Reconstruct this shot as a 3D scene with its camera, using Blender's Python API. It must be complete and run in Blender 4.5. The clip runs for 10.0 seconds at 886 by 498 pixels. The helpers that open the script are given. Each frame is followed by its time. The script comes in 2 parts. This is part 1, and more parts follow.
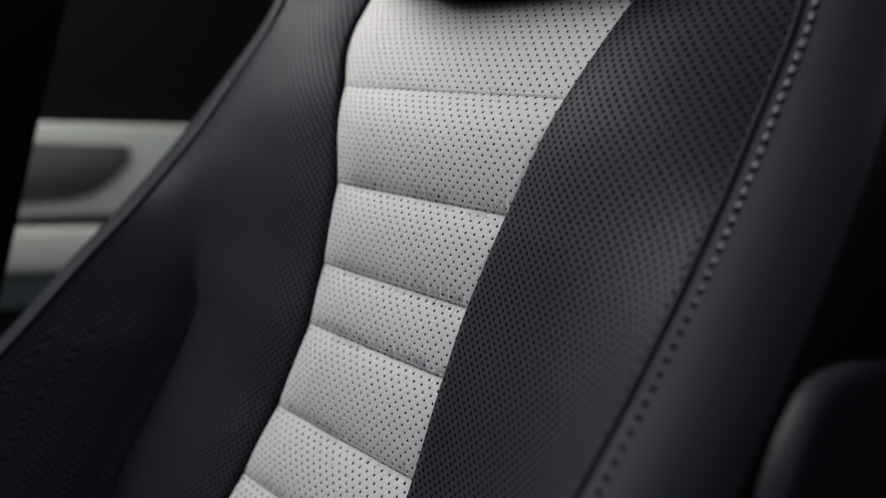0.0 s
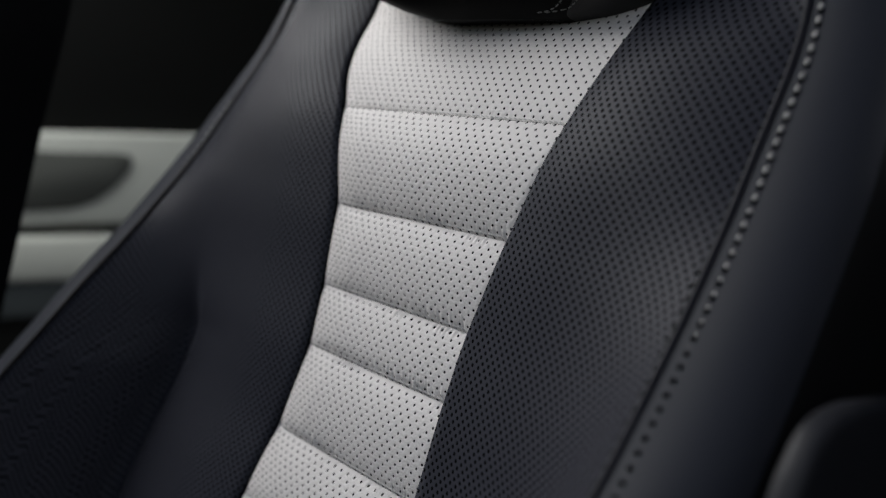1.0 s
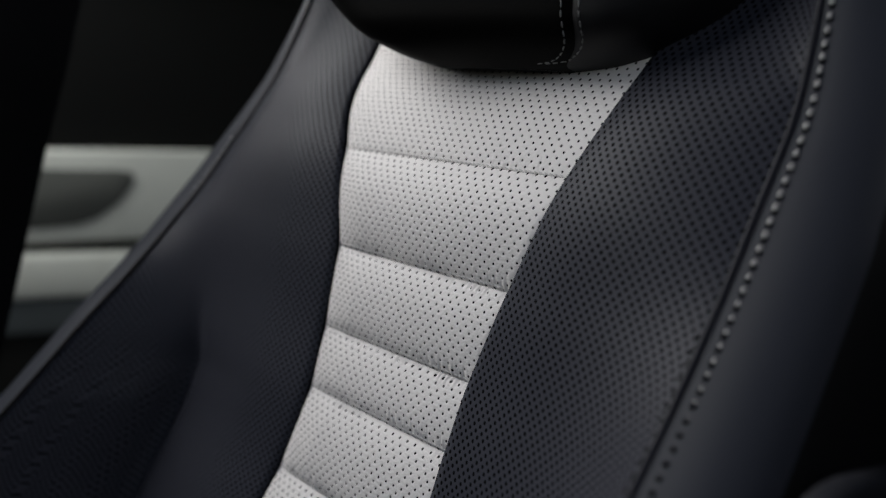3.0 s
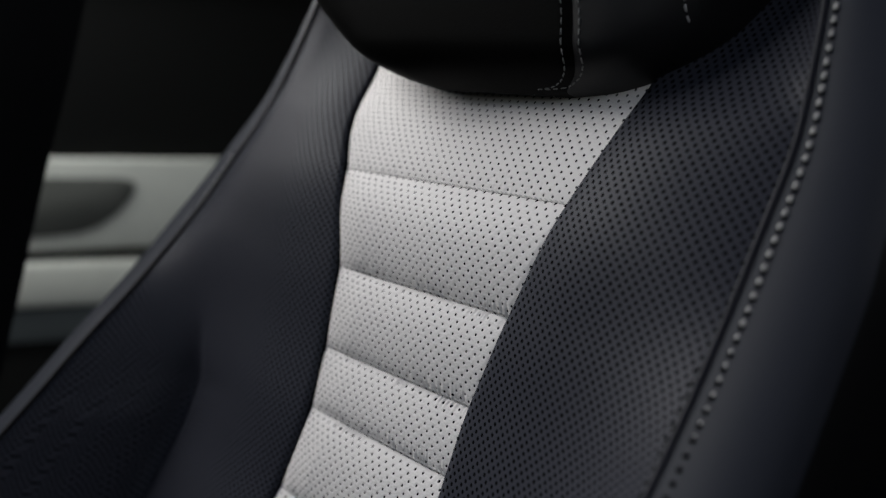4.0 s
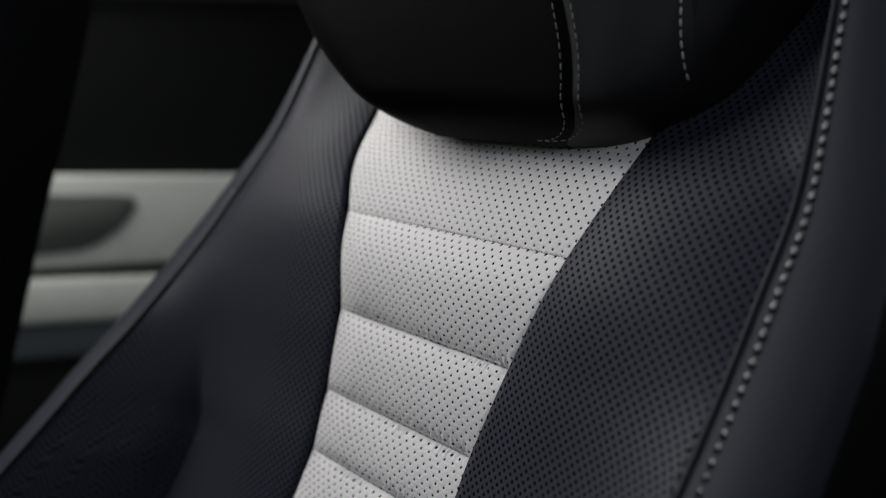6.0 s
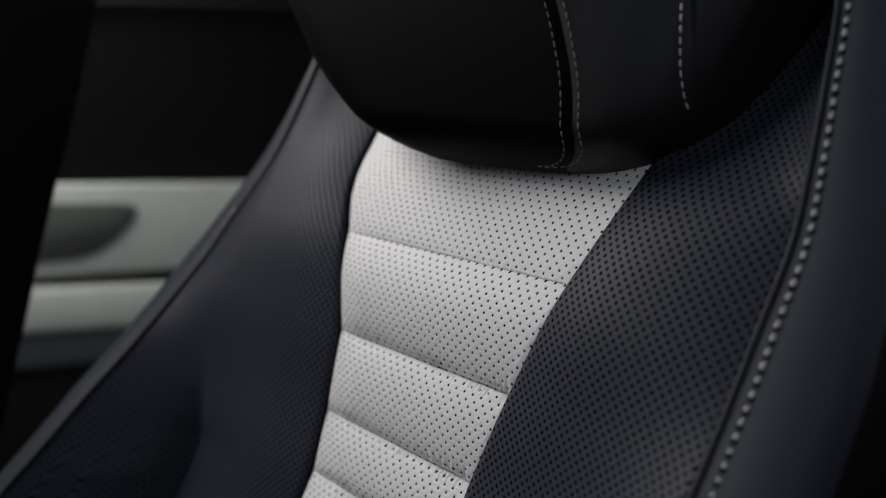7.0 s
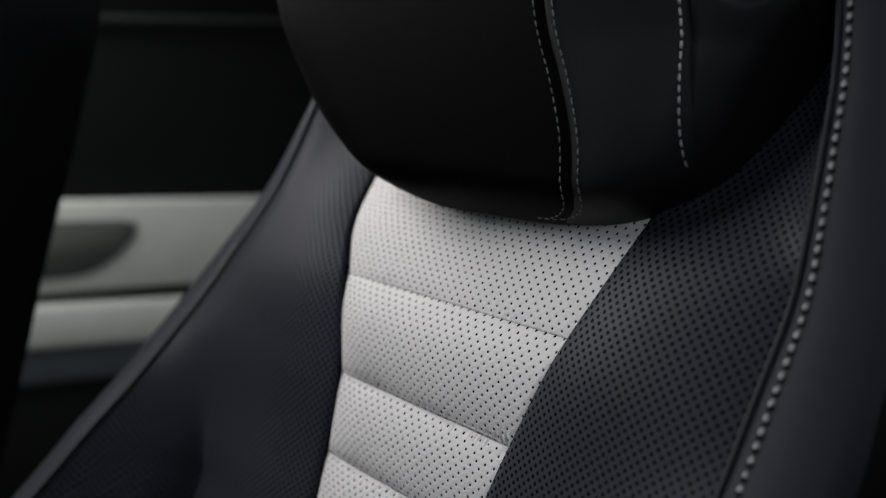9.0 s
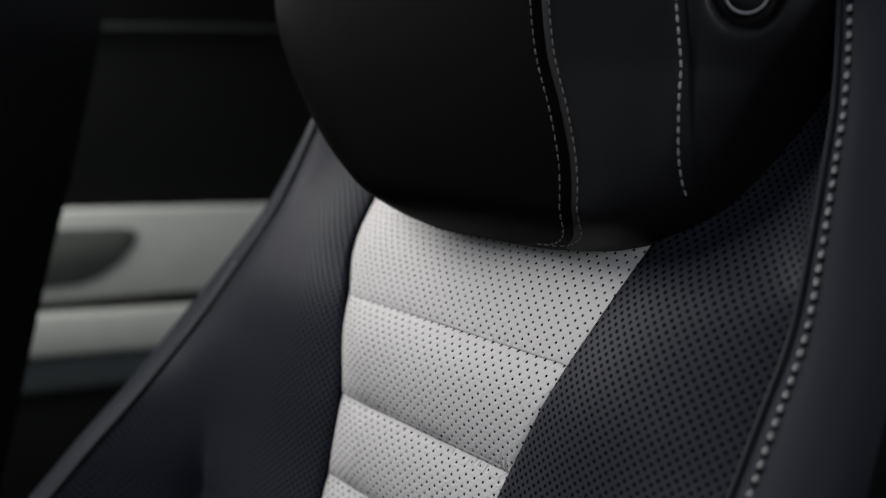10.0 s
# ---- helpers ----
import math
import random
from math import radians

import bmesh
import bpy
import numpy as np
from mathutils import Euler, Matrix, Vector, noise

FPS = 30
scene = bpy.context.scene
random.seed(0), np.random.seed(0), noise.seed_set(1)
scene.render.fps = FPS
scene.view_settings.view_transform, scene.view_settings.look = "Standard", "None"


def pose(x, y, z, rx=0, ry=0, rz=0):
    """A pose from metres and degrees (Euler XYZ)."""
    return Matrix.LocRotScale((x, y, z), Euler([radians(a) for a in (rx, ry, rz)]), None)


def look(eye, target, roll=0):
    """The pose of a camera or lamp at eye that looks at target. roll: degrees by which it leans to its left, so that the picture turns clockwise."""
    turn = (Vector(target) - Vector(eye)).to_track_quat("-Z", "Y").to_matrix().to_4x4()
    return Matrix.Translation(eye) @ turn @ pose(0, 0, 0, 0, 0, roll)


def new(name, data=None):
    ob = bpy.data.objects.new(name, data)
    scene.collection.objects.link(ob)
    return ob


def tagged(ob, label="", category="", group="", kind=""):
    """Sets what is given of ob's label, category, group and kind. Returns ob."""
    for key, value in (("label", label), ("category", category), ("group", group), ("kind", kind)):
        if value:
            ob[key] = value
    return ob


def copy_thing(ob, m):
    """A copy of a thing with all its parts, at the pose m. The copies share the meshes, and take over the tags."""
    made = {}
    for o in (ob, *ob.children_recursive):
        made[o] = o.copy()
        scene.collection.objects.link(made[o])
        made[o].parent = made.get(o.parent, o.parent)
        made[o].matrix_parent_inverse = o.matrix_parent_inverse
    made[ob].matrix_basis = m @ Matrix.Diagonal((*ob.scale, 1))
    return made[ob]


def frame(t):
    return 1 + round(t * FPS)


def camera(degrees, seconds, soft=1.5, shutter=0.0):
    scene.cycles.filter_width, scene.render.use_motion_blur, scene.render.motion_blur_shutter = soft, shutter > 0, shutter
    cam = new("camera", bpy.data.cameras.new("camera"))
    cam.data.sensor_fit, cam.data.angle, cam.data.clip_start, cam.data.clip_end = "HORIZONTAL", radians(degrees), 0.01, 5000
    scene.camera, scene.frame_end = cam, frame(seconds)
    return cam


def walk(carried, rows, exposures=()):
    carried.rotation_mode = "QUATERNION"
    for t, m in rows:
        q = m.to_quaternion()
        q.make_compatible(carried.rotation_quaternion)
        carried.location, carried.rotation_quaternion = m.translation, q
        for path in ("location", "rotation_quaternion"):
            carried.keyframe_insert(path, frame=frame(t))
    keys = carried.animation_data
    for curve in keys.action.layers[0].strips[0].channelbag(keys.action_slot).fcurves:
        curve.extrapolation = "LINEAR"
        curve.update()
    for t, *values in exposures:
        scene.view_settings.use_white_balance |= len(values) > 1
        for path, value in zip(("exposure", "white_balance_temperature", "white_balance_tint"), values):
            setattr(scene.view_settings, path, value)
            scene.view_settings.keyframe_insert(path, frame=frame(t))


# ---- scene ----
# A slow lift beside a car's front seat: the slider rises 0.14 m, in the open door.
cam = camera(50.0, 10.0, soft=1.35)
METRES, EYE, TILT, LEAN = 0.14, 0.80, -8.0, -5.0


def slider(t):
    return (pose(0, 0, EYE, TILT, LEAN, 0)
            @ pose(METRES * (0.0016 * t - 0.0001 * t * t), METRES * (-0.0074 * t - 0.00012 * t * t), METRES * (0.0935 * t + 0.0006 * t * t),
                   90 + 0.119 * t - 0.0041 * t * t, -0.019 * t + 0.0026 * t * t, 0.0566 * t - 0.0034 * t * t))


walk(cam, [(0.5 * k, slider(0.5 * k)) for k in range(21)])
cam.data.dof.use_dof = True
cam.data.dof.focus_distance = 0.548
cam.data.dof.aperture_fstop = 3.4

# The car's own axes: x to the driver's door, y to the rear, z up from the floor.
CAR = pose(0, 0, 0, 0, 0, -50) @ Matrix.Translation((-0.472, 0, 0))

# ---- light ----
world = bpy.data.worlds.new("overcast_sky")
scene.world = world
world.use_nodes = True
wn = world.node_tree
sky = wn.nodes.new("ShaderNodeTexSky")
sky.sky_type, sky.sun_disc = "NISHITA", False
sky.sun_elevation, sky.sun_rotation = radians(50), radians(120)
wn.links.new(sky.outputs[0], wn.nodes["Background"].inputs[0])
wn.nodes["Background"].inputs[1].default_value = 0.034


def area(name, place, target, sx, sy, watts, colour):
    lamp = bpy.data.lights.new(name, "AREA")
    lamp.shape, lamp.size, lamp.size_y, lamp.energy, lamp.color = "RECTANGLE", sx, sy, watts, colour
    ob = new(name, lamp)
    ob.matrix_world = CAR @ look(place, target)
    return ob


area("roof_daylight", (-1.04, -0.08, 1.52), (-0.05, 0.40, 0.78), 1.2, 0.8, 22.4, (1.0, 0.99, 0.975))
area("rear_window_daylight", (1.25, 0.95, 1.45), (0.25, 0.45, 0.98), 0.7, 0.5, 9.5, (0.97, 0.98, 1.0))
area("door_daylight", (0.95, -0.75, 1.28), (0.0, 0.35, 0.75), 0.7, 0.6, 2.2, (0.95, 0.97, 1.0))
scene.view_settings.exposure = 0.0


# ---- materials ----
def shader(name, rough=0.5, spec=0.5):
    m = bpy.data.materials.new(name)
    m.use_nodes = True
    b = m.node_tree.nodes["Principled BSDF"]
    b.inputs["Roughness"].default_value = rough
    b.inputs["Specular IOR Level"].default_value = spec
    return m, m.node_tree, b


def node(nt, kind, **kw):
    n = nt.nodes.new(kind)
    for k, v in kw.items():
        n.inputs[k].default_value = v
    return n


def op(nt, what, a, b=None, c=None):
    n = nt.nodes.new("ShaderNodeMath")
    n.operation = what
    for i, v in enumerate((a, b, c)):
        if v is None:
            continue
        if isinstance(v, (int, float)):
            n.inputs[i].default_value = v
        else:
            nt.links.new(v, n.inputs[i])
    return n.outputs[0]


def leather(name, colour, rough=0.45, holes=None, grain=2600.0, grain_depth=0.12, spec=0.4, wear=0.12):
    """Leather with pebbled grain; holes: (pitch across, pitch along, radius) in metres on the UV map, staggered."""
    m, nt, b = shader(name, rough, spec)
    L = nt.links.new
    co = nt.nodes.new("ShaderNodeTexCoord")
    big = node(nt, "ShaderNodeTexNoise", Scale=14.0, Detail=3.0)
    L(co.outputs["Object"], big.inputs["Vector"])
    vor = node(nt, "ShaderNodeTexVoronoi", Scale=grain * 0.25)
    L(co.outputs["Object"], vor.inputs["Vector"])
    fine = node(nt, "ShaderNodeTexNoise", Scale=grain * 0.5, Detail=2.0)
    L(co.outputs["Object"], fine.inputs["Vector"])
    tint = nt.nodes.new("ShaderNodeMix")
    tint.data_type = "RGBA"
    tint.inputs[6].default_value = (*[c * (1 - wear) for c in colour], 1)
    tint.inputs[7].default_value = (*[min(1, c * (1 + wear)) for c in colour], 1)
    L(big.outputs["Fac"], tint.inputs[0])
    height = op(nt, "ADD", op(nt, "MULTIPLY", vor.outputs["Distance"], 0.8), op(nt, "MULTIPLY", fine.outputs["Fac"], 0.5))
    out_colour = tint.outputs[2]
    if holes:
        across, along, radius = holes
        uv = nt.nodes.new("ShaderNodeUVMap")
        sep = nt.nodes.new("ShaderNodeSeparateXYZ")
        L(uv.outputs[0], sep.inputs[0])

        def lattice(shift):
            d = []
            for out, pitch in ((sep.outputs[0], across), (sep.outputs[1], along)):
                f = op(nt, "SUBTRACT", op(nt, "FRACT", op(nt, "ADD", op(nt, "DIVIDE", out, pitch), shift + 40.0)), 0.5)
                d.append(op(nt, "MULTIPLY", f, pitch))
            return op(nt, "SQRT", op(nt, "ADD", op(nt, "MULTIPLY", d[0], d[0]), op(nt, "MULTIPLY", d[1], d[1])))

        near = op(nt, "MINIMUM", lattice(0.0), lattice(0.5))
        soft = nt.nodes.new("ShaderNodeMapRange")
        soft.inputs[1].default_value, soft.inputs[2].default_value = radius * 0.8, radius * 1.15
        L(near, soft.inputs[0])
        dip = nt.nodes.new("ShaderNodeMapRange")
        dip.inputs[1].default_value, dip.inputs[2].default_value = radius * 0.9, radius * 2.2
        L(near, dip.inputs[0])
        mix = nt.nodes.new("ShaderNodeMix")
        mix.data_type = "RGBA"
        mix.inputs[6].default_value = (0.006, 0.006, 0.007, 1)
        L(soft.outputs[0], mix.inputs[0])
        L(out_colour, mix.inputs[7])
        out_colour = mix.outputs[2]
        height = op(nt, "ADD", height, op(nt, "MULTIPLY", dip.outputs[0], 0.7))
        L(op(nt, "MULTIPLY", soft.outputs[0], spec), b.inputs["Specular IOR Level"])
    bump = node(nt, "ShaderNodeBump", Strength=grain_depth, Distance=0.0006)
    L(height, bump.inputs["Height"])
    L(bump.outputs[0], b.inputs["Normal"])
    L(out_colour, b.inputs["Base Color"])
    rr = nt.nodes.new("ShaderNodeMapRange")
    rr.inputs[3].default_value, rr.inputs[4].default_value = rough - 0.06, rough + 0.08
    L(big.outputs["Fac"], rr.inputs[0])
    L(rr.outputs[0], b.inputs["Roughness"])
    return m


def plain(name, colour, rough=0.5, spec=0.4, grain=600.0, depth=0.05, wear=0.1):
    return leather(name, colour, rough, None, grain, depth, spec, wear)


HOLES_WHITE = (0.0073, 0.0072, 0.00084)
HOLES_BLACK = (0.0060, 0.0062, 0.00122)
WHITE = leather("white_perforated_leather", (0.755, 0.725, 0.71), 0.55, HOLES_WHITE, grain_depth=0.45, spec=0.25, wear=0.03)
NAVY = leather("black_perforated_leather", (0.0320, 0.0335, 0.0445), 0.5, HOLES_BLACK, spec=0.14)
SMOOTH = leather("black_smooth_leather", (0.026, 0.0285, 0.0375), 0.5, spec=0.16)
# Headrest leather with its shade put into the near-black colour.
HEAD_SHADED = leather("black_headrest_leather_shaded", (0.0020, 0.0020, 0.00195), 0.5, spec=0.03)
THREAD = plain("pale_grey_thread", (0.44, 0.43, 0.415), 0.7, 0.2, 9000.0, 0.4)
DARK_THREAD = plain("grey_thread", (0.18, 0.18, 0.175), 0.7, 0.2, 9000.0, 0.4)
SEAM_THREAD = plain("off_white_thread", (0.50, 0.49, 0.48), 0.7, 0.2, 9000.0, 0.4)
# The same headrest leather, lighter where light reaches the right side.
HEAD_LIT = leather("black_headrest_leather_lit", (0.0085, 0.0085, 0.0094), 0.5, spec=0.2)
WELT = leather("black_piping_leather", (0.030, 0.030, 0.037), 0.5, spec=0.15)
PLASTIC = plain("black_plastic", (0.014, 0.014, 0.016), 0.5, 0.18)
# Also colours the left piping, which stands for a shaded gap.
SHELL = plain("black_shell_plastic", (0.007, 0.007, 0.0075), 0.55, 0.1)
LEVER = plain("satin_black_plastic", (0.022, 0.0225, 0.027), 0.5, 0.25)
PIT = plain("dark_needle_hole", (0.016, 0.016, 0.018), 0.9, 0.0)
CHROME = plain("satin_metal", (0.35, 0.35, 0.36), 0.25, 0.5)
TRIM_WHITE = plain("pale_grey_green_door_leather", (0.72, 0.75, 0.68), 0.5, 0.4)
TRIM_DARK = plain("dark_door_trim", (0.010, 0.0105, 0.010), 0.7, 0.1)
TRIM_GREY = plain("slate_grey_door_trim", (0.085, 0.10, 0.105), 0.6, 0.3)
LEDGE = plain("dull_ledge_trim", (0.045, 0.052, 0.050), 0.6, 0.2)
GRILLE = plain("speaker_mesh", (0.12, 0.127, 0.115), 0.6, 0.3, 900.0, 0.6)
CARPET = plain("black_carpet", (0.015, 0.015, 0.016), 0.9, 0.1, 900.0, 0.8)
LINING = plain("dark_roof_lining", (0.03, 0.03, 0.03), 0.9, 0.1, 700.0, 0.3)


# ---- mesh helpers ----
def curve(zs, vs):
    """A smooth curve through a few stations."""
    zs, vs = np.array(zs, float), np.array(vs, float)
    slopes = np.gradient(vs, zs)

    def at(z):
        i = int(np.clip(np.searchsorted(zs, z) - 1, 0, len(zs) - 2))
        h = zs[i + 1] - zs[i]
        s = (z - zs[i]) / h
        if s < 0 or s > 1:
            e = 0 if s < 0 else len(zs) - 1
            return float(vs[e] + slopes[e] * (z - zs[e]))
        a, b, c, d = vs[i], vs[i + 1], slopes[i] * h, slopes[i + 1] * h
        return float(a * (2 * s**3 - 3 * s * s + 1) + b * (3 * s * s - 2 * s**3) + c * (s**3 - 2 * s * s + s) + d * (s**3 - s * s))

    return at


def part(name, bm, material, parent=None, label="", smooth=True):
    me = bpy.data.meshes.new(name)
    bm.normal_update()
    if smooth:
        for f in bm.faces:
            f.smooth = True
    bm.to_mesh(me)
    bm.free()
    me.materials.append(material)
    ob = new(name, me)
    ob.parent = parent
    return tagged(ob, label)


def thing(name, place, label, category, group="", kind=""):
    ob = new(name)
    ob.matrix_world = CAR @ Matrix.Translation(place)
    return tagged(ob, label, category, group, kind)


def grid(fn, nu, nv, thick=0.0, flip=False):
    """A sheet fn(i/nu, j/nv) -> (point, uv), with UVs in metres and an optional backing of that thickness."""
    bm = bmesh.new()
    layer = bm.loops.layers.uv.new("UVMap")
    pts = [[fn(i / nu, j / nv) for i in range(nu + 1)] for j in range(nv + 1)]
    vs = [[bm.verts.new(p) for p, _ in row] for row in pts]
    for j in range(nv):
        for i in range(nu):
            q = [(j, i), (j, i + 1), (j + 1, i + 1), (j + 1, i)]
            if flip:
                q.reverse()
            f = bm.faces.new([vs[a][b] for a, b in q])
            for lp, (a, b) in zip(f.loops, q):
                lp[layer].uv = pts[a][b][1]
    if thick:
        bm.normal_update()
        edge = [(0, i) for i in range(nu)] + [(j, nu) for j in range(nv)] + [(nv, i) for i in range(nu, 0, -1)] + [(j, 0) for j in range(nv, 0, -1)]
        back = {}
        for k in edge:
            v = vs[k[0]][k[1]]
            back[k] = bm.verts.new(v.co - v.normal * thick)
        for a, b in zip(edge, edge[1:] + edge[:1]):
            q = [vs[a[0]][a[1]], back[a], back[b], vs[b[0]][b[1]]]
            if flip:
                q.reverse()
            bm.faces.new(q)
    return bm


def tube(path, radius, sides=8, closed=False):
    bm = bmesh.new()
    path = [Vector(p) for p in path]
    rings = []
    n = len(path)
    for k, p in enumerate(path):
        d = (path[min(k + 1, n - 1)] - path[max(k - 1, 0)]).normalized()
        if closed:
            d = (path[(k + 1) % n] - path[k - 1]).normalized()
        a = d.cross(Vector((0.3, 0.9, 0.2))).normalized()
        b = d.cross(a)
        rings.append([bm.verts.new(p + radius * (math.cos(t) * a + math.sin(t) * b)) for t in (2 * math.pi * s / sides for s in range(sides))])
    for k in range(n if closed else n - 1):
        r, q = rings[k], rings[(k + 1) % n]
        for s in range(sides):
            bm.faces.new((r[s], r[(s + 1) % sides], q[(s + 1) % sides], q[s]))
    if not closed:
        bm.faces.new(rings[0][::-1])
        bm.faces.new(rings[-1])
    bmesh.ops.recalc_face_normals(bm, faces=bm.faces)
    return bm


def stitches(path, step, length, width, normal_of=None, lift=0.0006, skew=0.0, start=0.5):
    """Short plump threads laid along a path of points."""
    bm = bmesh.new()
    path = [Vector(p) for p in path]
    run = [0.0]
    for a, b in zip(path, path[1:]):
        run.append(run[-1] + (b - a).length)

    def at(s):
        i = int(np.clip(np.searchsorted(run, s) - 1, 0, len(path) - 2))
        f = (s - run[i]) / max(run[i + 1] - run[i], 1e-9)
        return path[i].lerp(path[i + 1], f), (path[i + 1] - path[i]).normalized()

    s = step * start
    while s < run[-1] - step / 2:
        p, d = at(s + random.uniform(-0.05, 0.05) * step)
        out = Vector(normal_of(p)) if normal_of else Vector((0, -1, 0))
        side = d.cross(out).normalized()
        d = (d + side * skew).normalized()
        side = d.cross(out).normalized()
        out = side.cross(d)
        rows = []
        for u, r in ((-1, 0.45), (-0.7, 0.9), (0, 1.0), (0.7, 0.9), (1, 0.45)):
            c = p + d * (u * length / 2) + out * (lift * (1 - 0.9 * u * u))
            rows.append([bm.verts.new(c + side * (math.cos(t) * width / 2 * r) + out * (math.sin(t) * width / 2.4 * r)) for t in (k * math.pi / 3 for k in range(6))])
        for a, b in zip(rows, rows[1:]):
            for k in range(6):
                bm.faces.new((a[k], a[(k + 1) % 6], b[(k + 1) % 6], b[k]))
        bm.faces.new(rows[0][::-1])
        bm.faces.new(rows[-1])
        s += step
    bmesh.ops.recalc_face_normals(bm, faces=bm.faces)
    return bm


def rounded_box(x0, x1, y0, y1, z0, z1, bevel=0.01, segments=3):
    bm = bmesh.new()
    bmesh.ops.create_cube(bm, size=1.0)
    for v in bm.verts:
        v.co = Vector(((x0 + x1) / 2 + v.co.x * (x1 - x0), (y0 + y1) / 2 + v.co.y * (y1 - y0), (z0 + z1) / 2 + v.co.z * (z1 - z0)))
    if bevel:
        bmesh.ops.bevel(bm, geom=bm.edges[:], offset=bevel, segments=segments, affect="EDGES", profile=0.5)
    return bm


# ---- car shell ----
def shell(name, box, material, label, category, kind="structure", bevel=0.0):
    ob = part(name, rounded_box(*box, bevel=bevel), material, None, label, smooth=bevel > 0)
    ob.matrix_world = CAR.copy()
    return tagged(ob, label, category, kind=kind)


shell("floor", (-1.6, 0.75, -1.6, 2.6, -0.06, 0.0), CARPET, "black carpeted car floor", "floor")
shell("ceiling", (-1.6, 0.62, 0.55, 2.6, 1.36, 1.42), LINING, "dark fabric roof lining of the car", "ceiling")
shell("wall_rear", (-1.6, 0.75, 2.6, 2.7, 0.0, 1.4), TRIM_DARK, "dark rear bulkhead of the cabin", "wall")
shell("wall_front", (-1.6, 0.75, -1.7, -1.6, 0.0, 0.85), TRIM_DARK, "dark dashboard bulkhead", "wall")
shell("wall_passenger_side", (-1.66, -1.56, -1.6, 2.6, 0.0, 1.4), TRIM_DARK, "dark trim of the passenger side", "wall")
# Unseen; its top edge is set to cut off the rear lamp low down.
shell("wall_driver_rear", (0.66, 0.75, 0.75, 2.6, 0.0, 1.08), TRIM_DARK, "unseen dark wall behind the driver's door opening, as high as needed to block lamp light", "wall")

# Added unseen block: keeps sky and rear light off the lower seat side.
shell("wall_light_blocker", (0.62, 0.72, 0.22, 0.75, 0.0, 1.11), TRIM_DARK, "unseen dark block beside the seat that keeps light off its side", "pillar", bevel=0.02)

# ---- seat ----
INSERT_RIGHT = curve((0.36, 0.51, 0.597, 0.651, 0.693, 0.72, 0.7455, 0.788, 0.817, 0.85, 0.868, 0.886, 0.95, 1.02), (0.088, 0.084, 0.0762, 0.0784, 0.0820, 0.0888, 0.0962, 0.1102, 0.1206, 0.1298, 0.1332, 0.1364, 0.150, 0.165))
INSERT_LEFT = curve((0.36, 0.51, 0.55, 0.59, 0.649, 0.691, 0.748, 0.784, 0.818, 0.84, 0.861, 0.885, 0.95, 1.02), (0.100, 0.097, 0.091, 0.085, 0.075, 0.078, 0.082, 0.092, 0.103, 0.117, 0.126, 0.132, 0.150, 0.165))
INSERT_Y = curve((0.36, 0.51, 0.55, 0.59, 0.65, 0.69, 0.75, 0.818, 0.85, 0.885, 0.95, 1.02), (0.260, 0.307, 0.323, 0.339, 0.354, 0.364, 0.374, 0.388, 0.404, 0.428, 0.462, 0.490))
SEAM_Y = curve((0.36, 0.50, 0.615, 0.65, 0.70, 0.735, 0.77, 0.813, 0.853, 0.89, 0.934, 1.02), (0.10, 0.155, 0.235, 0.262, 0.306, 0.334, 0.358, 0.381, 0.400, 0.413, 0.426, 0.447))
SEAM_RIGHT = curve((0.36, 0.55, 0.665, 0.72, 0.77, 0.82, 0.86, 0.90, 0.936, 0.963, 0.99, 1.02), (0.258, 0.253, 0.245, 0.239, 0.235, 0.234, 0.234, 0.230, 0.226, 0.223, 0.218, 0.211))
SEAM_LEFT = curve((0.36, 0.55, 0.587, 0.63, 0.68, 0.735, 0.795, 0.828, 0.867, 0.915, 1.02), (0.296, 0.294, 0.286, 0.277, 0.273, 0.269, 0.2565, 0.246, 0.233, 0.223, 0.205))
SEAMS = (0.430, 0.487, 0.541, 0.590, 0.6495, 0.691, 0.747, 0.8148)
LOW, TOP = 0.38, 1.06


def insert_half(side, z):
    return (INSERT_RIGHT if side > 0 else INSERT_LEFT)(z)


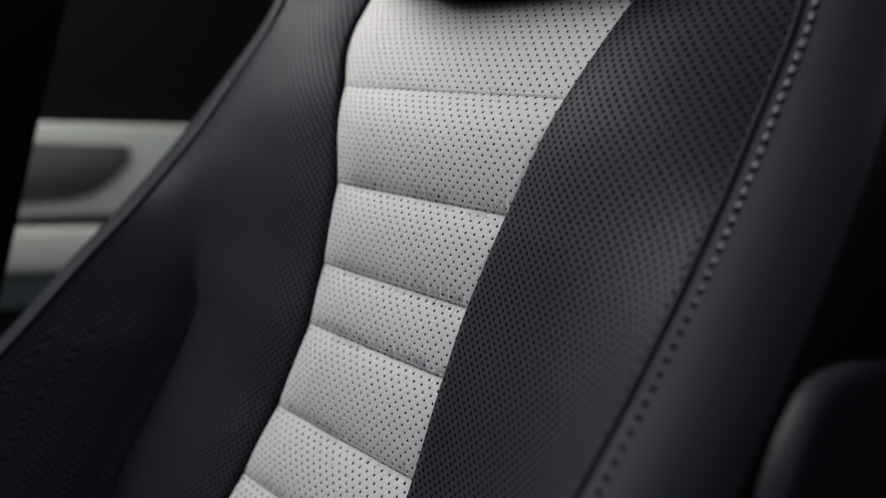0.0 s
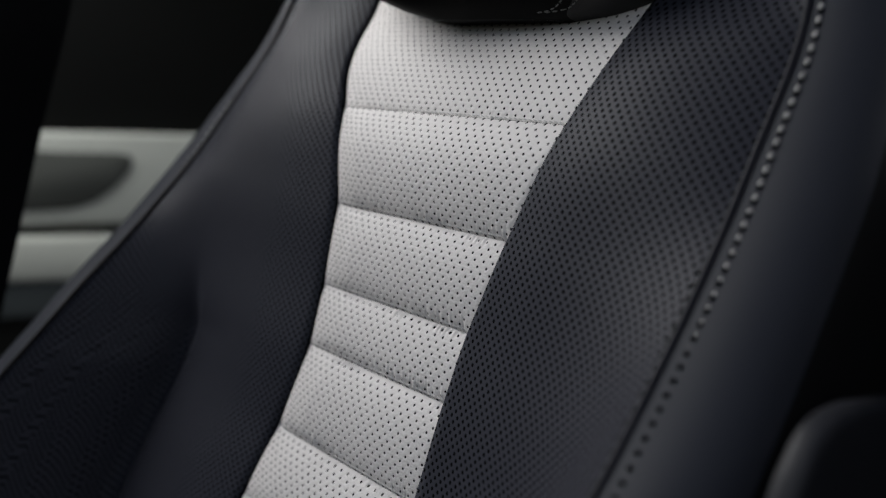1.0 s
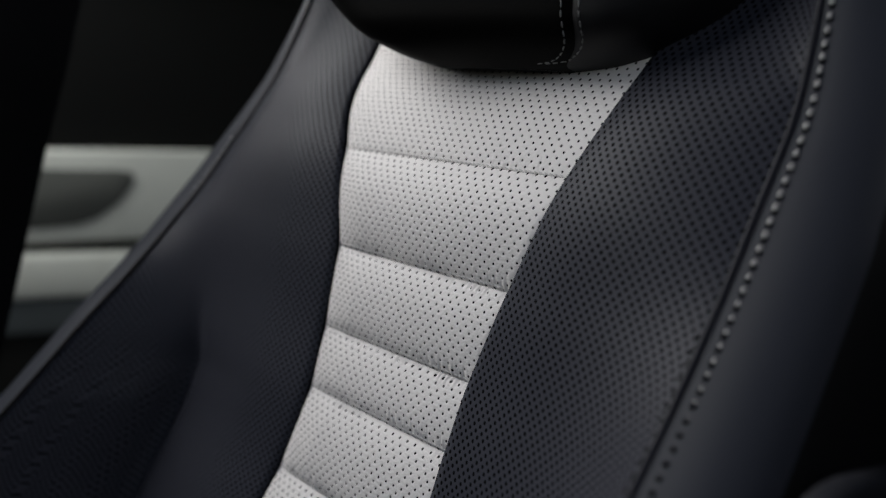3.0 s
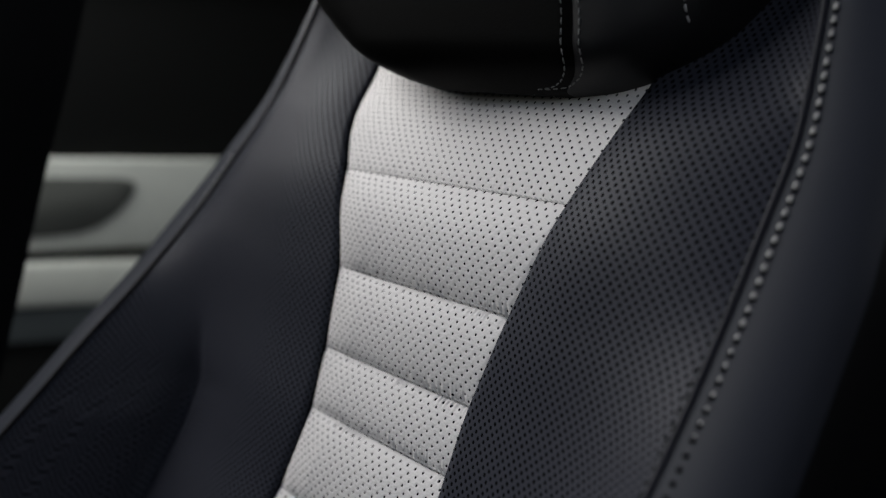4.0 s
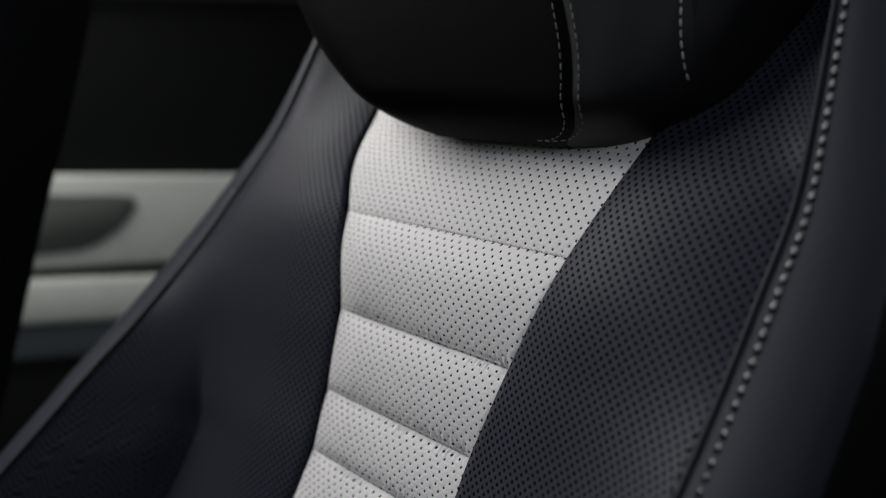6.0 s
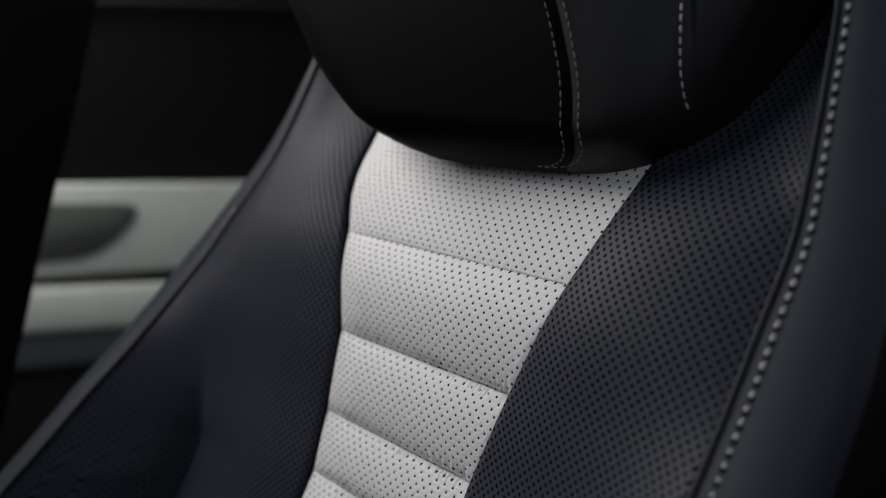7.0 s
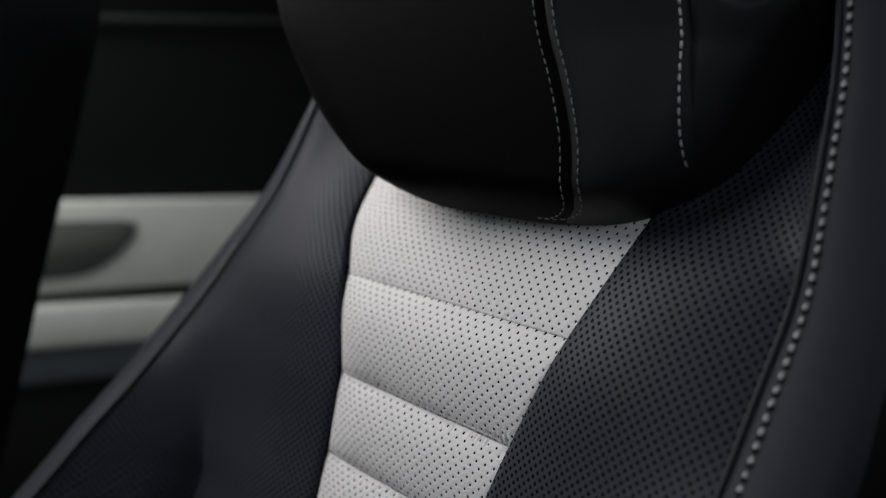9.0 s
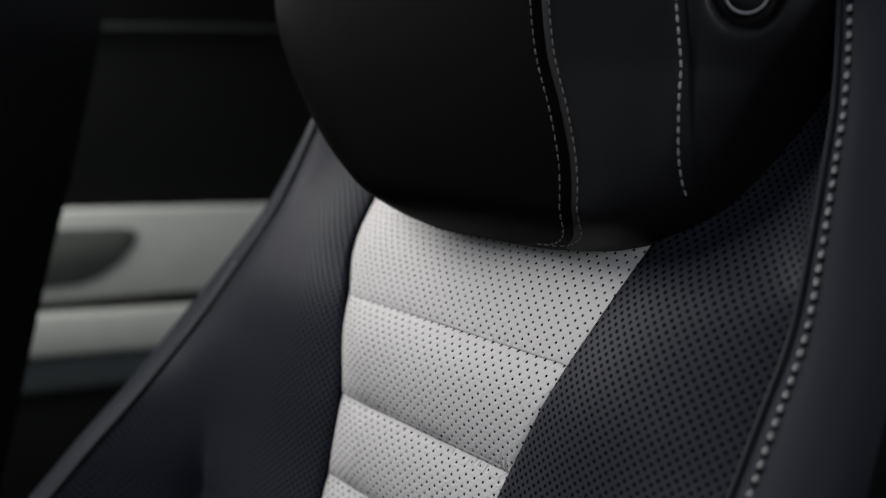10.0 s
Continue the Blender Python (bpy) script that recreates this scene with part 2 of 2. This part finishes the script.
def bolster_point(side, s, z):
    """A point of the bolster's face: s from the insert's edge (0) to the piped seam (1)."""
    a, ya = insert_half(side, z), INSERT_Y(z) - (0.0078 if side > 0 else 0.002)
    b, yb = (SEAM_RIGHT if side > 0 else SEAM_LEFT)(z), SEAM_Y(z)
    dx, rise = b - a, max(ya - yb, 0.0)
    p = [(a, ya), (a + 0.50 * dx, ya + 0.07 * rise - 0.003), (b - 0.20 * dx, yb + 0.66 * rise - 0.003), (b, yb)]
    w = ((1 - s)**3, 3 * s * (1 - s)**2, 3 * s * s * (1 - s), s**3)
    x, y = sum(k * q[0] for k, q in zip(w, p)), sum(k * q[1] for k, q in zip(w, p))
    if side < 0:
        flank = max(0.0, (s - 0.60) / 0.40) ** (0.80 + 0.9 * min(1.0, max(0.0, (z - 0.60) / 0.10)))
        y += (ya - rise * flank - y) * min(1.0, max(0.0, (0.755 - z) / 0.12))
    low = min(1.0, max(0.0, (0.70 - z) / 0.09))
    high = min(1.0, max(0.0, (z - 0.78) / 0.12))
    kink = max(0.0, (s - 0.60) / 0.40) ** (1.9 - 0.8 * low) if side < 0 else max(0.0, (s - 0.18) / 0.82)**1.3
    y -= ((0.008 - 0.003 * high) if side > 0 else (0.013 - 0.003 * high)) * (1 - math.exp(-s / 0.14) - kink * (1 - math.exp(-1 / 0.14)))
    if side < 0:
        y += 0.005 * math.exp(-((s - 0.61) / 0.045)**2) * min(1.0, max(0.0, (0.69 - z) / 0.06))
    y += (0.026 if side > 0 else 0.003) * min(1.0, max(0.0, (z - 0.87) / 0.09)) * (1 - s**5) * min(1.0, s * 5)
    return Vector((side * x, y, z))


def channel(x, z):
    """How far the padded insert stands proud at a place: pillows between the stitched seams, tucked in at the edges."""
    lo = max([s for s in SEAMS if s <= z], default=0.36)
    hi = min([s for s in SEAMS if s > z], default=0.96)
    u = (z - lo) / (hi - lo)
    w = min(hi - lo, 0.07)
    pillow = 0.0088 * (w / 0.06) * max(0.0, 1 - abs(2 * u - 1)**2.1) ** 0.72
    if z > 0.8148:
        pillow = 0.45 * pillow
    side = 1 if x > 0 else -1
    e = math.sqrt(max(0.0, min(1.0, (insert_half(side, z) - abs(x)) / (0.004 if side > 0 else 0.034))))
    gather, other = z - lo, hi - z
    reach = min(gather * 1.0, other * 2.2)
    if 0.0006 < reach < 0.013:
        k = x / 0.0050 + 3.2 * noise.noise((x * 70, lo * 50 + (9 if gather > other else 0), 0))
        deep = (0.0006 if (lo if gather < other else hi) > 0.81 else 0.0014) * (0.55 + 0.9 * noise.noise((x * 30, lo * 70, 5)))
        pillow += deep * math.sin(2 * math.pi * k + 90 * gather) * (1 - reach / 0.013)**1.4
    return pillow * ((1 - 0.28 * min(1.0, abs(x) / insert_half(1, z))**2) if side > 0 else (0.10 + 0.90 * e)) - 0.0010 * (1 - e)


def seat(name, place, label):
    ob = thing(name, place, label, "car seat", "front seats")

    rims = (LOW, *SEAMS, TOP)
    for lo, hi in zip(rims, rims[1:]):
        def panel_at(u, v, lo=lo, hi=hi):
            z = lo + (hi - lo) * min(max(v, 0.0005), 0.9995)
            k = 2 * u - 1
            k = math.copysign(abs(k)**0.85, k)
            x = k * insert_half(1 if k > 0 else -1, z)
            return Vector((x, INSERT_Y(z) - channel(x, z), z)), (x, z * 1.03)

        pan = part("insert_panel", grid(panel_at, 250, max(30, int((hi - lo) * 900))), WHITE, ob, "white perforated leather channel of the backrest insert")
        if lo > LOW:
            line = []
            for k in range(41):
                x = -insert_half(-1, lo) + (insert_half(1, lo) + insert_half(-1, lo)) * (0.03 + 0.94 * k / 40)
                line.append((x, INSERT_Y(lo) - 0.0015, lo + (0.0022 if lo < 0.81 else 0.0012)))
            part("stitching", stitches(line, 0.0040, 0.0030, 0.0011 if lo < 0.81 else 0.0007, None, 0.0004 if lo < 0.81 else 0.0001, 0.25), SEAM_THREAD, pan)
    for side in (1, -1):
        def face(u, v, side=side):
            z = LOW + (TOP - LOW) * v
            p = bolster_point(side, u, z)
            run, q = 0.0, bolster_point(side, 0, z)
            for k in range(1, 13):
                r = bolster_point(side, u * k / 12, z)
                run += (r - q).length
                q = r
            return p, (side * (insert_half(side, z) + run), z * 1.05)

        bol = part("bolster", grid(face, 40, 120, 0.006, flip=side < 0), NAVY, ob, "black perforated leather side bolster")
        edge = [bolster_point(side, 1, LOW + (TOP - LOW) * k / 120) for k in range(121)]
        # Left piping is darker: the shade of the gap is in its colour.
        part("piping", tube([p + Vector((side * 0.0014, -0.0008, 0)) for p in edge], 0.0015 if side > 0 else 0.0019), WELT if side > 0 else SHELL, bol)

        def outer(u, v, side=side):
            z = LOW + (TOP - LOW) * v
            e = bolster_point(side, 1, z)
            far = max(0.05, 0.545 + 0.21 * (z - 0.8) - e.y)
            wide = 0.070 - 0.040 * min(1.0, max(0.0, (z - 0.76) / 0.18)) if side < 0 else 0.060 - 0.020 * min(1.0, max(0.0, (z - 0.80) / 0.14))
            pts = ((0.0004, -0.0006), (wide, -0.003), (wide + 0.012, 0.024), (0.034, far)) if side < 0 else ((0.0004, -0.0006), (wide, -0.004), (wide + 0.010, 0.012), (0.034, far))
            w = ((1 - u)**3, 3 * u * (1 - u)**2, 3 * u * u * (1 - u), u**3)
            x = sum(k * q[0] for k, q in zip(w, pts))
            y = sum(k * q[1] for k, q in zip(w, pts))
            return e + Vector((side * x, y + 0.0006, 0)), (x, z)

        cut = 0.80 if side < 0 else 0.44
        pan = part("side_panel", grid(lambda u, v: outer(u * cut, v), 24, 90, flip=side < 0), SMOOTH, ob, "smooth black leather side panel")
        part("side_shell", grid(lambda u, v: outer(cut + (1 - cut) * u, v), 24, 90, flip=side < 0), SHELL, ob, "black plastic side of the seat back")
        along = 0.056 if side > 0 else 0.05
        line = [outer(along, k / 120)[0] for k in range(121 if side > 0 else 78)]
        line = [p + Vector((0, 0.0030 * min(1.0, max(0.0, (0.81 - p.z) / 0.11)), 0)) for p in line if side < 0 or p.z > 0.70]
        step = 0.0068 if side > 0 else 0.0064
        part("stitching", stitches(line, step, 0.0040 if side > 0 else 0.0037, 0.0025 if side > 0 else 0.0016, lambda p: (side * 0.1, -1, 0), 0.0009), THREAD, pan, "pale grey topstitching")
        if side > 0:
            for at_rim, rim in ((lambda v: outer(along, v)[0], pan), (lambda v: bolster_point(1, 0.978, LOW + (TOP - LOW) * v), bol)):
                line = [p for p in (at_rim(k / 120) for k in range(121)) if rim is pan or p.z < 0.76]
                tagged(part("needle_perforation", stitches(line, step, 0.0026, 0.0032 if rim is pan else 0.0022, lambda p: (0.1, -1, 0), 0.0001, 0.0, 1.0), PIT, rim), kind="stuff")

    def back(u, v):
        z = LOW + (TOP - LOW) * v
        e0, e1 = bolster_point(-1, 1, z), bolster_point(1, 1, z)
        x = (e0.x - 0.030) * (1 - u) + (e1.x + 0.030) * u
        return Vector((x, 0.5456 + 0.21 * (z - 0.8) + 0.02 * math.sin(math.pi * u), z)), (x, z)

    part("back_shell", grid(back, 16, 20, flip=True), PLASTIC, ob, "black plastic seat back shell")

    def top(u, v):
        x = -0.236 + 0.474 * u
        y = 0.457 + 0.144 * v
        return Vector((x, y, 1.058 + 0.02 * math.sin(math.pi * v))), (x, y)

    part("shoulder_cap", grid(top, 16, 8), SMOOTH, ob)
    part("seat_cushion", rounded_box(-0.25, 0.25, -0.20, 0.36, 0.20, 0.38, 0.05, 4), NAVY, ob, "black leather seat cushion")
    part("seat_base", rounded_box(-0.22, 0.22, -0.12, 0.45, 0.0, 0.21, 0.02, 2), PLASTIC, ob)
    return ob


driver_seat = seat("driver_seat", (0, 0, 0), "black and white leather car seat with perforated channelled backrest")
PASSENGER = Matrix.Translation((-0.79, -0.229, 0))
passenger_seat = copy_thing(driver_seat, CAR @ PASSENGER)
passenger_seat.name = "passenger_seat"
tagged(passenger_seat, "black and white leather seat on the passenger side")


# ---- headrest ----
HEAD_RIGHT = curve((0.874, 0.877, 0.882, 0.891, 0.906, 0.93, 0.955, 0.985, 1.005, 1.03, 1.08, 1.11, 1.12), (0.090, 0.114, 0.132, 0.150, 0.167, 0.179, 0.187, 0.200, 0.209, 0.213, 0.200, 0.160, 0.110))
HEAD_LEFT = curve((0.874, 0.877, 0.886, 0.906, 0.929, 0.954, 0.983, 1.026, 1.08, 1.11, 1.12), (0.022, 0.042, 0.075, 0.116, 0.150, 0.174, 0.198, 0.214, 0.205, 0.160, 0.110))
HEAD_SEAM = curve((0.874, 0.880, 0.885, 0.892, 0.905, 0.922, 0.953, 0.983, 1.015, 1.12), (0.084, 0.096, 0.104, 0.109, 0.110, 0.109, 0.101, 0.090, 0.084, 0.076))
HEAD_SIDE_SEAM = curve((0.874, 0.915, 0.929, 0.958, 0.986, 1.015, 1.12), (0.166, 0.1655, 0.1648, 0.1628, 0.160, 0.156, 0.142))
BUTTON, BUTTON_OUT, BUTTON_SIDE = Vector((0.181, 0.415, 1.0200)), Vector((0.55, -0.835, 0)), Vector((0.835, 0.55, 0))


def head_w(x, z):
    return (HEAD_RIGHT if x > 0 else HEAD_LEFT)(z)


def head_front(x, z):
    """Depth of the headrest's front at a place; the block is turned a little towards the passenger."""
    k = min(abs(x) / head_w(x, z), 1.0)
    y0 = 0.362 + 0.12 * x - 0.08 * (z - 0.95) + 0.024 * max(0.0, (0.903 - z) / 0.029)**2 + 0.02 * max(0.0, (z - 1.06) / 0.06)**2
    y = y0 + 0.075 * (1 - max(0.0, 1 - k**(12.0 if x > 0 else 5.0))**0.6)
    y += 0.28 * max(0.0, x - HEAD_SEAM(z)) * min(1.0, max(0.0, (z - 0.90) / 0.08))
    for line in (HEAD_SEAM(z), HEAD_SIDE_SEAM(z)):
        y += 0.0022 * math.exp(-((x - line) / 0.0022)**2)
    return y


def headrest(place):
    ob = thing("headrest", place, "black leather headrest with pale double stitching above the backrest", "headrest", "headrests")

    def level(v):
        return 0.874 + 0.246 * (0.5 - 0.5 * math.cos(math.pi * v))

    def edge_x(side, z):
        return head_w(side, z) * 0.9995

    def front(u, v):
        z = level(v)
        x0, x1 = -min(0.13, edge_x(-1, z)), min(HEAD_SEAM(z), edge_x(1, z))
        x = x0 + (x1 - x0) * u
        return Vector((x, head_front(x, z), z)), (x, z)

    part("front_panel", grid(front, 60, 72), HEAD_SHADED, ob)

    def corner(u, v):
        z = level(v)
        x = min(HEAD_SEAM(z) + (HEAD_SIDE_SEAM(z) - HEAD_SEAM(z)) * u, edge_x(1, z))
        return Vector((x, head_front(x, z), z)), (x, z)

    # The corner's extra light is in its colour: the lighter leather copy.
    part("corner_panel", grid(corner, 24, 72), HEAD_LIT, ob)
    for side in (1, -1):
        def wing(u, v, side=side):
            z = level(v)
            w = edge_x(side, z)
            x0 = min(HEAD_SIDE_SEAM(z) if side > 0 else 0.13, w)
            if u < 0.5:
                k = 1 - (1 - u * 2)**2
                x = x0 + (w - x0) * k
                y = head_front(side * x, z)
            else:
                t = (u - 0.5) * math.pi
                x = w * max(math.cos(t), 0.0)**0.45
                y = head_front(side * w, z) + (0.52 - head_front(side * w, z)) * max(math.sin(t), 0.0)**0.6
            p = Vector((side * x, y, z))
            if side > 0:
                d = ((p.y - BUTTON[1])**2 + (p.z - BUTTON[2])**2 + (p.x - BUTTON[0])**2)**0.5
                p -= BUTTON_OUT * 0.016 / (1 + math.exp((d - 0.0180) / 0.0007))
            return p, (x, z)

        # Right wing painted as lit, left wing as shaded.
        part("wing_panel", grid(wing, 110, 110, flip=side < 0), HEAD_LIT if side > 0 else HEAD_SHADED, ob, "smooth black leather wing of the headrest")
    rows = [level(0.9 - 0.86 * k / 120) for k in range(121)]
    for d, hook in ((-0.0056, 0.032), (0.0056, 0.040)):
        line = [(HEAD_SEAM(z) + d, z) for z in rows if z > 0.893]
        x0, z0 = line[-1]
        line += [(x0 - hook * (1 - math.cos(a)), z0 - (z0 - 0.8772) * math.sin(a)) for a in (math.pi / 2 * k / 16 for k in range(1, 17))]
        part("stitching", stitches([(x, head_front(x, z), z) for x, z in line], 0.0054, 0.0036, 0.0010, lambda p: (p.x * 2.0, -1, 0), 0.0003), DARK_THREAD, ob, "pale grey stitching")
    line = [(HEAD_SIDE_SEAM(z) - 0.003, z) for z in rows if z > 0.912 and HEAD_SIDE_SEAM(z) - 0.003 < head_w(1, z) * 0.99]
    part("stitching", stitches([(x, head_front(x, z), z) for x, z in line], 0.0056, 0.0038, 0.0013, lambda p: (p.x * 2.0, -1, 0), 0.0004), THREAD, ob, "pale grey stitching")

    def under(u, v):
        x = -edge_x(-1, 0.874) + (edge_x(-1, 0.874) + edge_x(1, 0.874)) * u
        y0 = head_front(x, 0.874)
        return Vector((x, y0 + (0.52 - y0) * v, 0.874)), (x, v)

    part("underside", grid(under, 12, 6, flip=True), HEAD_SHADED, ob)
    for x in (-0.06, 0.06):
        part("post", tube([(x, 0.495, 0.86), (x, 0.495, 0.93), (x, 0.495, 1.0)], 0.006, 10), CHROME, ob, "satin metal headrest post")

    up = Vector((0, 0, 1))

    def knob(u, v):
        t, r = 2 * math.pi * u, 0.0110 * math.sin(v * math.pi / 2)
        p = BUTTON + BUTTON_OUT * (-0.010 + 0.004 * math.cos(v * math.pi / 2)) + BUTTON_SIDE * (r * math.cos(t)) + up * (r * math.sin(t))
        return p, (u, v)

    but = part("release_button", grid(knob, 32, 8), PLASTIC, ob, "round black release button in a recess")
    ring = [BUTTON + BUTTON_OUT * -0.0085 + BUTTON_SIDE * (0.0105 * math.cos(t)) + up * (0.0105 * math.sin(t)) for t in (2 * math.pi * k / 40 for k in range(40))]
    part("rim", tube(ring, 0.0010, 8, True), CHROME, but, "bright metal rim")
    return ob


driver_headrest = headrest((0, 0, 0))
passenger_headrest = copy_thing(driver_headrest, CAR @ PASSENGER)

# ---- seat-back lever ----
def side_lever():
    ob = thing("seat_lever", (0, 0, 0), "black plastic backrest lever on the seat's outer side", "lever")
    outline = [(0.380, 0.600), (0.296, 0.600), (0.2925, 0.645), (0.2945, 0.684), (0.3010, 0.700), (0.3095, 0.7125), (0.3165, 0.7180), (0.326, 0.7212), (0.338, 0.7225), (0.380, 0.7200)]
    bm = bmesh.new()
    f = bm.faces.new([bm.verts.new((0.306, y, z)) for y, z in outline])
    r = bmesh.ops.extrude_face_region(bm, geom=[f])
    for v in r["geom"]:
        if isinstance(v, bmesh.types.BMVert):
            v.co.x += 0.013
    bmesh.ops.recalc_face_normals(bm, faces=bm.faces)
    bmesh.ops.bevel(bm, geom=[e for e in bm.edges if abs(e.verts[0].co.x - e.verts[1].co.x) < 1e-6], offset=0.0045, segments=4, affect="EDGES", profile=0.5)
    part("grip", bm, LEVER, ob)
    part("pivot", rounded_box(0.26, 0.31, 0.318, 0.362, 0.61, 0.65, 0.006), PLASTIC, ob)
    return ob


side_lever()

# ---- far door ----
door = thing("door_1", (-1.40, 0.80, 0), "pale grey-green rear door panel with a dark speaker grille", "car door", kind="structure")
# panel coordinates: x into the cabin, y along the car, z up
def rising(bm):
    """The trim lines climb a little towards the rear."""
    for v in bm.verts:
        v.co.z += 0.035 * v.co.y
    return bm


part("upper_panel", rising(rounded_box(-0.06, 0.0, -1.5, 1.5, 0.545, 0.727, 0.010)), TRIM_WHITE, door, "pale grey-green leather upper panel")
part("shadow_gap", rising(rounded_box(-0.06, -0.018, -1.5, 1.5, 0.505, 0.546, 0.002)), TRIM_DARK, door, "dark recessed gap")
part("armrest_panel", rounded_box(-0.06, 0.004, -1.5, 1.5, 0.430, 0.520, 0.012), TRIM_WHITE, door, "pale grey-green leather armrest band")
part("lower_panel", rounded_box(-0.06, -0.008, -1.5, 1.5, 0.360, 0.431, 0.004), TRIM_GREY, door, "slate grey lower trim band")
part("base_panel", rounded_box(-0.06, -0.02, -1.5, 1.5, 0.02, 0.361, 0.004), TRIM_DARK, door, "black lower door trim")
part("sill_panel", rising(rounded_box(-0.06, -0.03, -1.5, 1.5, 0.726, 1.06, 0.006)), TRIM_DARK, door, "black upper door trim")


def grille():
    bm = bmesh.new()
    outline = [(-0.45, 0.684), (-0.18, 0.684), (-0.075, 0.687), (-0.045, 0.684), (-0.037, 0.672), (-0.042, 0.652), (-0.07, 0.617), (-0.11, 0.588), (-0.15, 0.574), (-0.22, 0.568), (-0.45, 0.567)]
    f = bm.faces.new([bm.verts.new((-0.004, y, z)) for y, z in outline])
    r = bmesh.ops.extrude_face_region(bm, geom=[f])
    for v in r["geom"]:
        if isinstance(v, bmesh.types.BMVert):
            v.co.x += 0.008
    bmesh.ops.recalc_face_normals(bm, faces=bm.faces)
    bmesh.ops.bevel(bm, geom=bm.edges[:], offset=0.003, segments=2, affect="EDGES", profile=0.5)
    return bm


part("speaker_grille", grille(), GRILLE, door, "dark grey speaker mesh")
bm = rounded_box(-0.05, -0.012, -1.5, 1.5, 1.089, 1.102, 0.004)
for v in bm.verts:
    v.co.z += 0.12 * (v.co.y - 0.03)
part("window_ledge", bm, LEDGE, door, "dull grey ledge trim")
